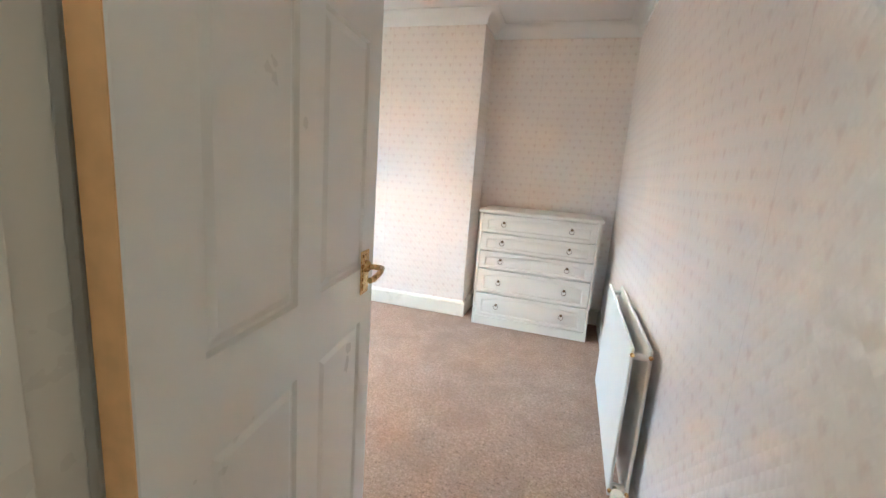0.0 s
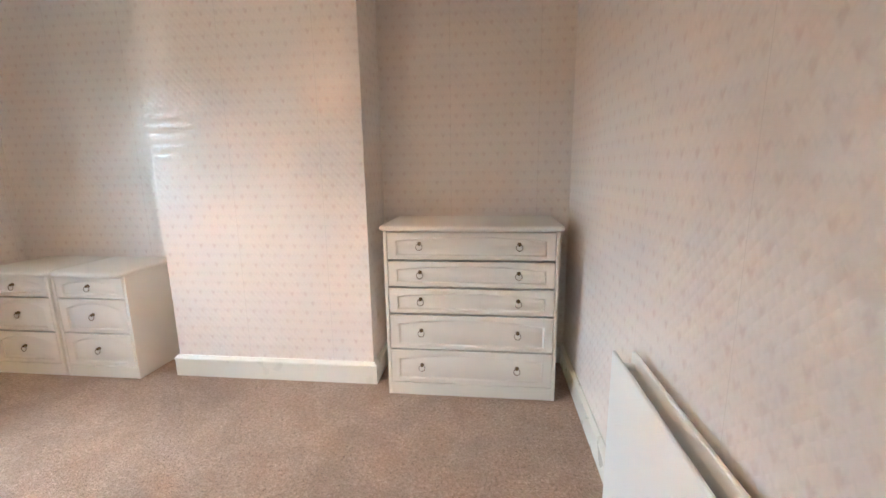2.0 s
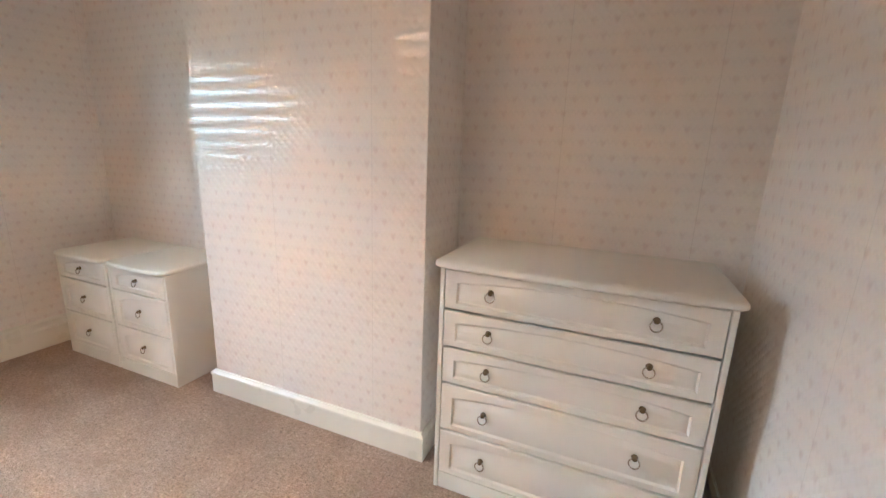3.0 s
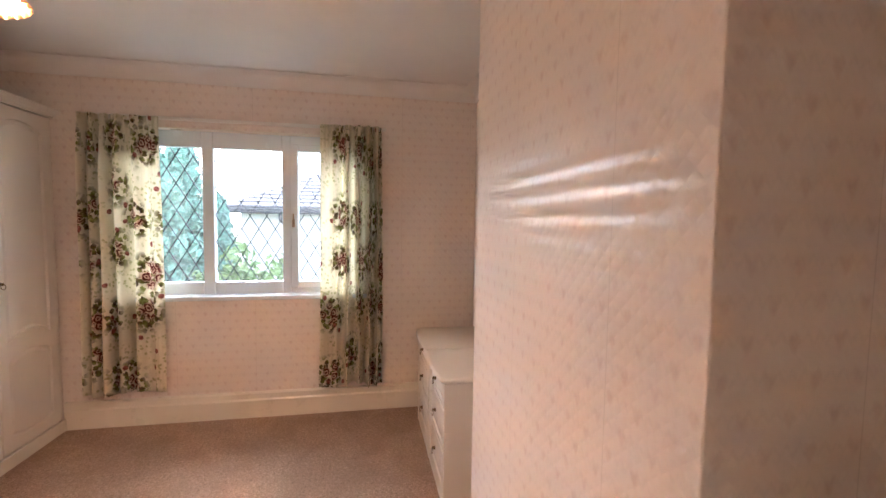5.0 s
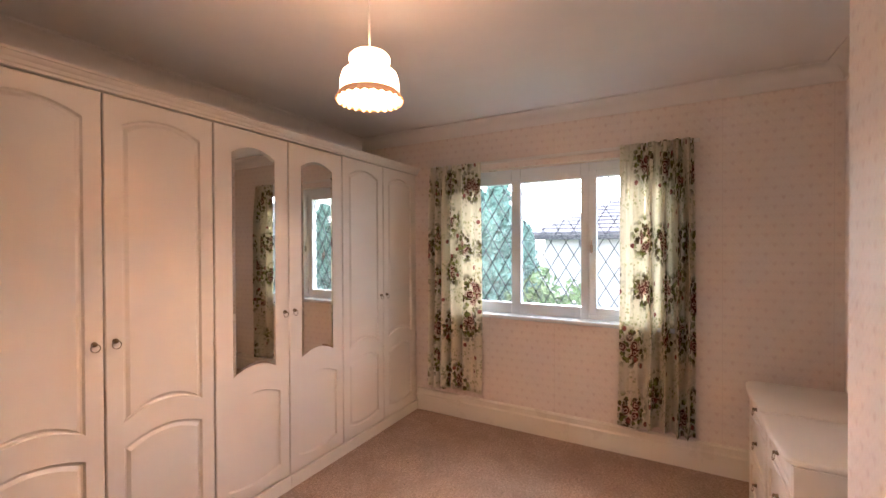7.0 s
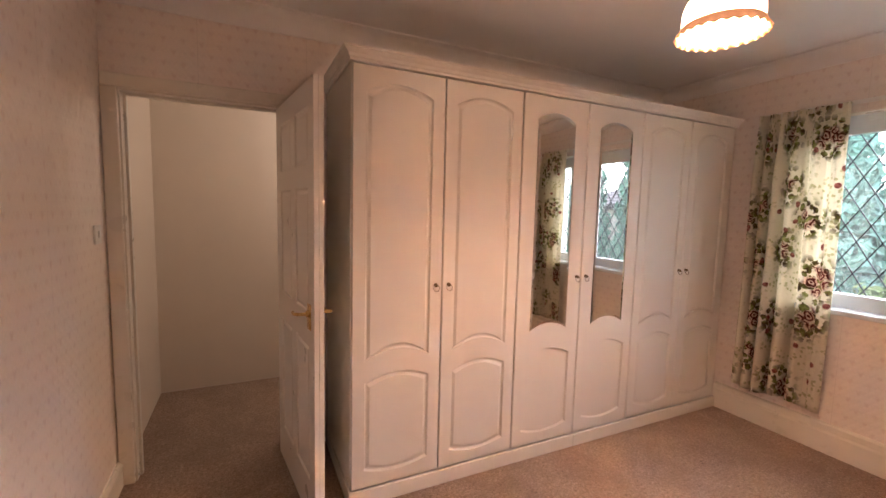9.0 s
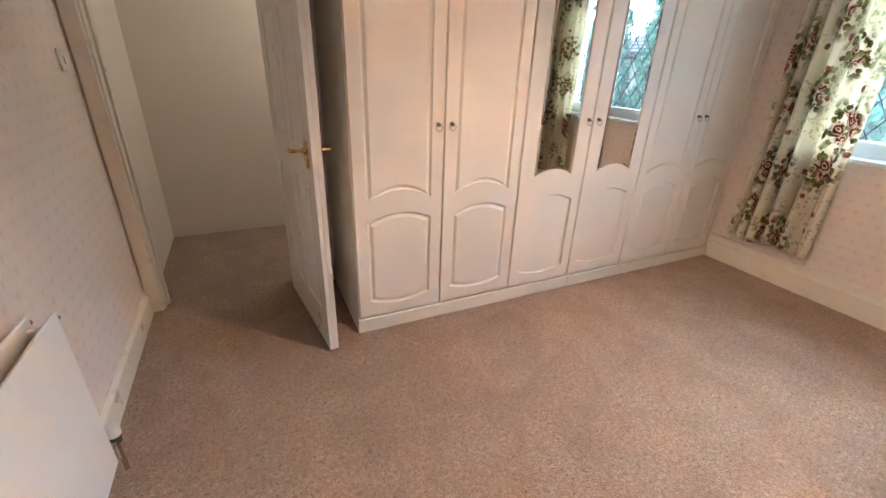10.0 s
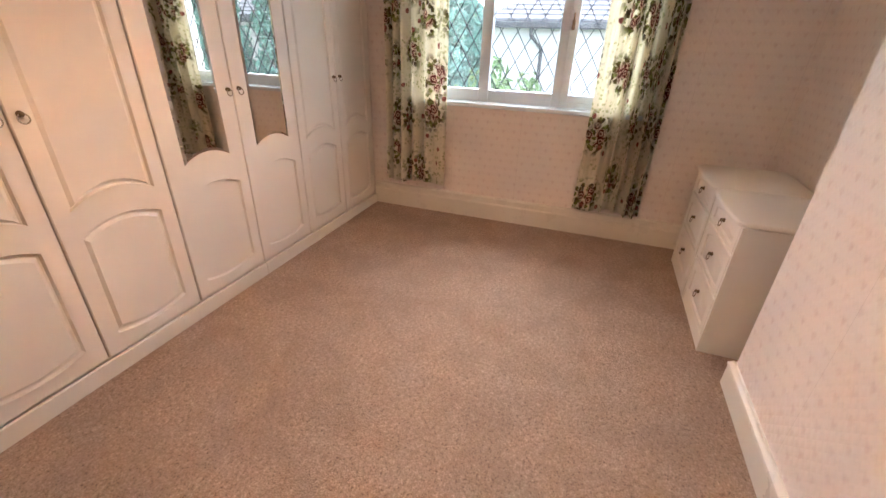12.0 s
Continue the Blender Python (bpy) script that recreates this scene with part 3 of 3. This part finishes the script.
prof = [(r * 0.885, -0.514 + (z + 0.484) * 0.72) for r, z in prof]
bm = bmesh.new()
lathe(bm, prof, n=64)
lathe(bm, [(r - 0.003, z - 0.002) for r, z in prof], n=64)
bmesh.ops.recalc_face_normals(bm, faces=bm.faces)
bm.to_mesh(shade.data)
bm.free()
smooth(shade, 80)
bm = bmesh.new()
lathe(bm, [(r * 0.885, -0.514 + (z + 0.484) * 0.72) for r, z in ((0.115, -0.441), (0.120, -0.446), (0.120, -0.453), (0.126, -0.466), (0.134, -0.482), (0.131, -0.484), (0.122, -0.468), (0.114, -0.453), (0.112, -0.441))], n=120,
      wave=lambda k, a: (0.0025 * math.sin(26 * a) * (k in (3, 4, 5, 6)), 0.0025 * math.sin(26 * a) * (k in (4, 5))))
smooth(part("frill", bm, AMBER, lamp, "amber tinted wavy glass rim"), 80)
smooth(part("bulb", capped(bmesh.new(), [(0.011, -0.379), (0.013, -0.385), (0.018, -0.391), (0.020, -0.397), (0.018, -0.404), (0.009, -0.410), (0.002, -0.412)], n=20), BULB, lamp, "lit bulb"), 80)

# ---- wardrobes ----
def wardrobe(x_right, mirrored, label):
    """A double-door unit; built facing -y and turned to face the room."""
    w = 0.924
    unit = thing("wardrobe", pose(x_right, 0.636, 0, 0, 0, 180), label, "wardrobe", "fitted wardrobes along the door wall")
    for x in (0, w - 0.018):
        part("side_panel", boxed(x, x + 0.018, 0.021, 0.633, 0.0, 2.092, 0.001), CARCASS, unit)
    part("back_panel", boxed(0.018, w - 0.018, 0.62, 0.633, 0.0, 2.092), CARCASS, unit)
    part("top_panel", boxed(0.018, w - 0.018, 0.021, 0.62, 2.074, 2.092), CARCASS, unit)
    part("base_panel", boxed(0.018, w - 0.018, 0.021, 0.62, 0.06, 0.078), CARCASS, unit)
    for k in (0, 1):
        a, b = (0.003, w / 2 - 0.003) if k == 0 else (w / 2 + 0.003, w - 0.003)
        z0, z1 = 0.082, 2.086
        px0, px1 = a + 0.062, b - 0.062
        if mirrored:
            rows = [(z0, 0.685, [(px0, px1, 0.17, 0.612, 0.042, -0.027)])]
            bm = panel_front(bmesh.new(), a, b, z0, z1, 0.02, rows + [(0.685, z1, [(a + 0.094, b - 0.094, 0.765, 1.957, 0.045, 0.04)])], field=False)
        else:
            rows = [(z0, 0.685, [(px0, px1, 0.17, 0.612, 0.042, -0.027)]), (0.685, z1, [(px0, px1, 0.718, 1.972, 0.048, 0.05)])]
            bm = panel_front(bmesh.new(), a, b, z0, z1, 0.02, rows)
        d = smooth(part("door", bm, VINYL, unit, "white moulded door with an arched mirror" if mirrored else ""), 25)
        if mirrored:
            bm = bmesh.new()
            prev = None
            for inset, y in ((0.001, 0.005), (0.001, 0.001), (0.016, -0.0015)):
                r = [bm.verts.new((x, y, z)) for x, z in loop(a + 0.094 + inset, b - 0.094 - inset, 0.765 + inset, 1.957 - inset, 0.045, 0.04)]
                if prev:
                    for i in range(len(r)):
                        bm.faces.new((prev[i], prev[(i + 1) % len(r)], r[(i + 1) % len(r)], r[i]))
                prev = r
            bm.faces.new(prev)
            part("mirror", bm, MIRROR, d, "bevelled arched mirror glass")
        ring_pull(d, w / 2 + (-0.036 if k == 0 else 0.036), 0.0, 1.07)
    return unit


WX = -1.035
wardrobe(WX, False, "white double wardrobe with arched moulded panels")
wardrobe(WX - 0.926, True, "white double wardrobe with two arched mirrors")
wardrobe(WX - 1.852, False, "white double wardrobe beside the window wall")
pl = thing("wardrobe_plinth", pose(0, 0, 0), "white plinth running under the wardrobes", "plinth")
for x0, x1 in ((XW + 0.021, -2.42), (-2.418, WX + 0.012)):
    part("plinth_board", boxed(x0, x1, 0.636, 0.652, 0, 0.078, 0.003), CARCASS, pl)
part("end_board", boxed(WX + 0.001, WX + 0.012, 0.022, 0.636, 0, 0.078, 0.003), CARCASS, pl)
cn = thing("wardrobe_cornice", pose(0, 0, 0), "white moulded cornice along the wardrobe tops", "cornice")
prof = [(0.0, 2.094), (0.010, 2.094), (0.010, 2.104), (0.016, 2.109), (0.021, 2.121), (0.034, 2.132), (0.037, 2.138), (0.043, 2.140), (0.043, 2.150), (0.0, 2.150)]
smooth(part("moulding", sweep(bmesh.new(), prof, [(XW + 0.001, 0.632), (WX, 0.632), (WX, 0.001)]), VINYL, cn), 25)
part("top_board", boxed(XW + 0.001, WX - 0.001, 0.005, 0.631, 2.094, 2.112), CARCASS, cn)
fl = thing("wardrobe_filler", pose(0, 0, 0), "narrow white filler between wardrobe and window wall", "filler panel")
part("strip", boxed(XW + 0.021, WX - 2.779, 0.60, 0.632, 0.079, 2.092, 0.002), VINYL, fl)

# ---- drawers ----
def top_outline(x0, x1, y0, y1, r):
    pts = [(x0, y1), (x1, y1)]
    for a in range(7):
        t = a / 6 * math.pi / 2
        pts.append((x1 - r + r * math.cos(t), y0 + r - r * math.sin(t)))
    for a in range(1, 12):
        s = a / 12
        pts.append((x1 - r - (x1 - x0 - 2 * r) * s, y0 - 0.012 * (1 - (2 * s - 1) ** 2)))
    for a in range(7):
        t = math.pi / 2 + a / 6 * math.pi / 2
        pts.append((x0 + r + r * math.cos(t), y0 + r - r * math.sin(t)))
    return pts


def top_slab(bm, x0, x1, y0, y1, z0, z1, r):
    prev = None
    for inset, z in ((0.006, z0), (0.0, z0 + 0.006), (0.0, z1 - 0.009), (0.004, z1 - 0.003), (0.010, z1)):
        ring = [bm.verts.new((x, y, z)) for x, y in top_outline(x0 + inset, x1 - inset, y0 + inset, y1, r)]
        if prev:
            for i in range(len(ring)):
                bm.faces.new((prev[i], prev[(i + 1) % len(ring)], ring[(i + 1) % len(ring)], ring[i]))
        else:
            bm.faces.new(ring[::-1])
        prev = ring
    bm.faces.new(prev)
    return bm


def drawers(name, m, w, d, h, bands, plinth, knobs, over, r, label, category, group, arch):
    """A drawer unit that stands with its front at y = 0 and faces -y; x from 0 to w."""
    u = thing(name, m, label, category, group)
    slab = 0.026
    for x in (0, w - 0.018):
        part("side_panel", boxed(x, x + 0.018, 0.0, d, 0, h - slab, 0.003), CARCASS, u)
    part("back_panel", boxed(0.018, w - 0.018, d - 0.02, d, 0.01, h - slab), CARCASS, u)
    part("top_rail", boxed(0.018, w - 0.018, 0.03, d - 0.02, h - slab - 0.02, h - slab), CARCASS, u)
    part("bottom_panel", boxed(0.018, w - 0.018, 0.03, d - 0.02, plinth - 0.015, plinth), CARCASS, u)
    part("plinth", boxed(0.0185, w - 0.0185, 0.003, 0.02, 0, plinth - 0.002, 0.002), CARCASS, u)
    smooth(part("top", top_slab(bmesh.new(), -over, w + over, -0.022, d + 0.005, h - slab, h, r), CARCASS, u), 40)
    for z0, z1 in bands:
        a, b = 0.021, w - 0.021
        mx, mz = 0.045, 0.026
        rise = arch * min(1, (z1 - z0) / 0.2)
        bm = panel_front(bmesh.new(), a, b, z0 + 0.0035, z1 - 0.0035, 0.018, [(z0 + 0.0035, z1 - 0.0035, [(a + mx, b - mx, z0 + mz, z1 - mz - rise, rise, 0)])], 0.003, 0.008)
        f = smooth(part("drawer_front", bm, VINYL, u), 25)
        for k in knobs:
            ring_pull(f, k, 0.0, (z0 + z1) / 2 + 0.012, 0.017)
    return u


drawers("chest_of_drawers", pose(-1.035, 3.008, 0), 0.92, 0.475, 0.966, [(0.075, 0.273), (0.276, 0.478), (0.481, 0.629), (0.632, 0.778), (0.781, 0.936)], 0.075, (0.195, 0.715),
        0.02, 0.03, "white five-drawer chest with ring pulls in the alcove", "chest of drawers", "", 0.03)
for x in (-3.63, -3.114):
    drawers("bedside_cabinet", pose(x, 3.035, 0), 0.495, 0.44, 0.68, [(0.078, 0.29), (0.293, 0.512), (0.515, 0.651)], 0.078, (0.2475,),
            0.004, 0.05, "white three-drawer bedside cabinet with ring pulls", "bedside cabinet", "bedside cabinets side by side", 0.035)

# ---- radiator ----
rad = thing("radiator", pose(0, 0, 0), "white double-panel radiator on the papered wall", "radiator")
RY0, RY1, RZ0, RZ1 = 1.2, 2.14, 0.115, 0.698
for x0, x1 in ((-0.092, -0.080), (-0.033, -0.021)):
    p = part("panel", boxed(x0, x1, RY0, RY1, RZ0, RZ1, 0.005, seg=3), RADIATOR, rad)
    smooth(p, 40)
    for z in (RZ0 + 0.025, RZ1 - 0.025):
        part("plug", capped(bmesh.new(), [(0.004, 0), (0.0075, 0), (0.0075, 0.006), (0.004, 0.008)], n=12), BRASS, p).data.transform(Matrix.Translation(((x0 + x1) / 2, RY0, z)) @ pose(0, 0, 0, 90))
for y in (RY0 + 0.03, RY1 - 0.03):
    for z in (RZ0 + 0.025, RZ1 - 0.04):
        part("connector", tube(bmesh.new(), [(-0.09, y, z), (-0.030, y, z)], 0.012, 12), RADIATOR, rad)
for y in (RY0 + 0.15, RY1 - 0.15):
    part("bracket", boxed(-0.025, XR, y - 0.015, y + 0.015, RZ0 + 0.08, RZ1 - 0.08), RADIATOR, rad)
VX, VY = -0.074, RY0 - 0.082
bm = tube(bmesh.new(), [(-0.066, RY0 + 0.03, RZ0 + 0.024), (-0.066, RY0 - 0.02, RZ0 + 0.024), (VX, VY, RZ0 + 0.022)], 0.009, 10)
part("valve_tail", bm, CHROME, rad, "metal valve tail")
part("pipe", tube(bmesh.new(), [(VX, VY, RZ0 + 0.03), (VX, VY, 0.0)], 0.0075, 10), CHROME, rad, "bare metal feed pipe")
smooth(part("valve_collar", capped(bmesh.new(), [(0.013, -0.012), (0.017, -0.008), (0.017, 0.014), (0.013, 0.018)], (VX, VY, RZ0 + 0.022), 18), DARK, rad, "dark valve collar"), 40)
smooth(part("valve", capped(bmesh.new(), [(0.014, 0), (0.021, 0.004), (0.022, 0.03), (0.019, 0.042), (0.01, 0.046)], (VX, VY, RZ0 + 0.041), 18), PLASTIC, rad, "white radiator valve cap"), 40)

# ---- outside ----
GROUND = -2.7
LAWN = leafy("lawn", (0.05, 0.09, 0.025), (0.10, 0.15, 0.05))
structure("ground", boxed(-400, 400, -400, 400, GROUND - 0.5, GROUND), LAWN, "garden ground and grass")
RENDER = paint("pale_pebbledash", (0.52, 0.50, 0.48), 0.8, 0.06, 4, 0.3)
TILE = paint("grey_roof_tile", (0.13, 0.125, 0.135), 0.7, 0.25, 6, 0.3)
GUTTER = paint("black_gutter", (0.03, 0.03, 0.035), 0.4)
house = thing("house", pose(-12.0, -0.45, GROUND), "neighbouring white rendered house with grey hipped tiled roof", "house")
EAVE, RISE, RUN, LONG = 4.46, 1.75, 3.5, 11.0
part("wall", boxed(-6.4, 0, 0, LONG, 0, EAVE - 0.02), RENDER, house)
bm = bmesh.new()
x0, x1, y0, y1 = -6.7, 0.3, -0.3, LONG + 0.3
base = [bm.verts.new(p) for p in ((x0, y0, EAVE), (x1, y0, EAVE), (x1, y1, EAVE), (x0, y1, EAVE))]
ends = [bm.verts.new(p) for p in ((x1 - RUN, y0 + RUN, EAVE + RISE), (x1 - RUN, y1 - RUN, EAVE + RISE))]
for f in ((base[0], base[1], ends[0]), (base[1], base[2], ends[1], ends[0]), (base[2], base[3], ends[1]), (base[3], base[0], ends[0], ends[1]), base[::-1]):
    bm.faces.new(f)
roof = part("roof", bm, TILE, house, "grey tiled hipped roof")
bm = bmesh.new()
for k in range(16):
    a, b = k / 16, (k + 1) / 16
    p = (x1 - RUN * a, EAVE + RISE * a + 0.05)
    q = (x1 - RUN * b, EAVE + RISE * b + 0.02)
    ya, yb = y0 + RUN * a, y1 - RUN * a
    v = [bm.verts.new(c) for c in ((p[0], ya, p[1]), (p[0], yb, p[1]), (q[0], yb, q[1]), (q[0], ya, q[1]), (p[0], ya, p[1] - 0.05), (p[0], yb, p[1] - 0.05))]
    bm.faces.new(v[:4]), bm.faces.new((v[0], v[1], v[5], v[4]))
tagged(part("tile_courses", bm, TILE, roof), "", "", "", "stuff")
part("gutter", boxed(0.22, 0.38, y0, y1, EAVE - 0.16, EAVE - 0.02, 0.03), GUTTER, house, "dark gutter along the eaves")
part("fascia", boxed(0.0, 0.22, y0 + 0.05, y1 - 0.05, EAVE - 0.14, EAVE - 0.005), GUTTER, house)
bm = tube(bmesh.new(), [(0.3, 1.0, EAVE - 0.15), (0.28, 1.0, EAVE - 0.3), (0.06, 1.25, EAVE - 0.6), (0.06, 1.25, 0.0)], 0.045, 10)
part("downpipe", bm, GUTTER, house)
CONIFER, SHRUB, FAR = leafy("conifer_leaf", (0.09, 0.21, 0.16), (0.14, 0.30, 0.24)), leafy("shrub_leaf", (0.10, 0.18, 0.05), (0.22, 0.30, 0.10)), leafy("far_leaf", (0.05, 0.09, 0.05), (0.10, 0.16, 0.09))


def clump(bm, c, r, rnd, n):
    for _ in range(n):
        d = Vector((rnd.gauss(0, 1), rnd.gauss(0, 1), rnd.gauss(0, 1))).normalized()
        p = Vector(c) + d * r * rnd.uniform(0.55, 1.05)
        s = rnd.uniform(0.05, 0.11)
        u = d.orthogonal().normalized()
        w = d.cross(u)
        a = rnd.uniform(0, 6.28)
        u, w = u * math.cos(a) + w * math.sin(a), w * math.cos(a) - u * math.sin(a)
        q = [p + u * s, p + w * s * 0.5 + d * s * 0.3, p - u * s, p - w * s * 0.5 + d * s * 0.3]
        bm.faces.new([bm.verts.new(x) for x in q])


def conifer(x, y, h, w, seed):
    rnd = random.Random(seed)
    t = thing("conifer", pose(x, y, GROUND), "tall dense green conifer outside the window", "tree", "conifers in the garden")
    part("trunk", capped(bmesh.new(), [(0.12, 0), (0.09, h * 0.4), (0.03, h * 0.95)], n=10), paint("bark", (0.12, 0.08, 0.05), 0.9), t)
    bm = bmesh.new()
    for k in range(150):
        s = rnd.random() ** 0.8
        rr = w * (1 - s) ** 0.42 * math.sqrt(rnd.uniform(0.2, 1))
        a = rnd.uniform(0, 6.28)
        clump(bm, (rr * math.cos(a), rr * math.sin(a), 0.3 + s * (h - 0.3)), 0.16 + 0.2 * (1 - s), rnd, 42)
    part("crown", bm, CONIFER, t)


for x, y, h, seed in ((-8.3, -0.75, 5.25, 1), (-8.0, -0.26, 5.3, 2), (-8.5, -1.45, 5.1, 3), (-8.6, 0.02, 4.5, 4), (-10.4, 6.3, 5.6, 5), (-10.6, 7.3, 5.9, 6), (-10.3, 8.3, 5.4, 7), (-10.6, 9.4, 5.8, 8)):
    conifer(x, y, h, 0.46, seed)
for i, (x, y, r) in enumerate(((-7.4, 0.45, 0.4), (-7.5, 0.95, 0.35), (-7.0, 0.0, 0.4))):
    rnd = random.Random(30 + i)
    s = thing("shrub", pose(x, y, GROUND), "bright green garden shrub", "shrub", "shrubs in the garden")
    bm = bmesh.new()
    for k in range(60):
        clump(bm, (rnd.gauss(0, r * 0.5), rnd.gauss(0, r * 0.5), rnd.uniform(0.2, 3.7 - 0.3 * i)), 0.22, rnd, 30)
    part("crown", bm, SHRUB, s)
    part("stem", capped(bmesh.new(), [(0.06, 0), (0.03, 2.5)], n=8), GUTTER, s)
rnd = random.Random(5)
bm = bmesh.new()
for k in range(260):
    y = rnd.uniform(-60, 60)
    clump(bm, (-55 + rnd.uniform(-4, 4), y, GROUND + rnd.uniform(0, 7.6 + 1.2 * math.sin(y * 0.23) + 0.8 * math.sin(y * 0.61))), 1.3, rnd, 60)
tagged(part("far_trees", bm, FAR), "far green tree line", "trees", "", "stuff")
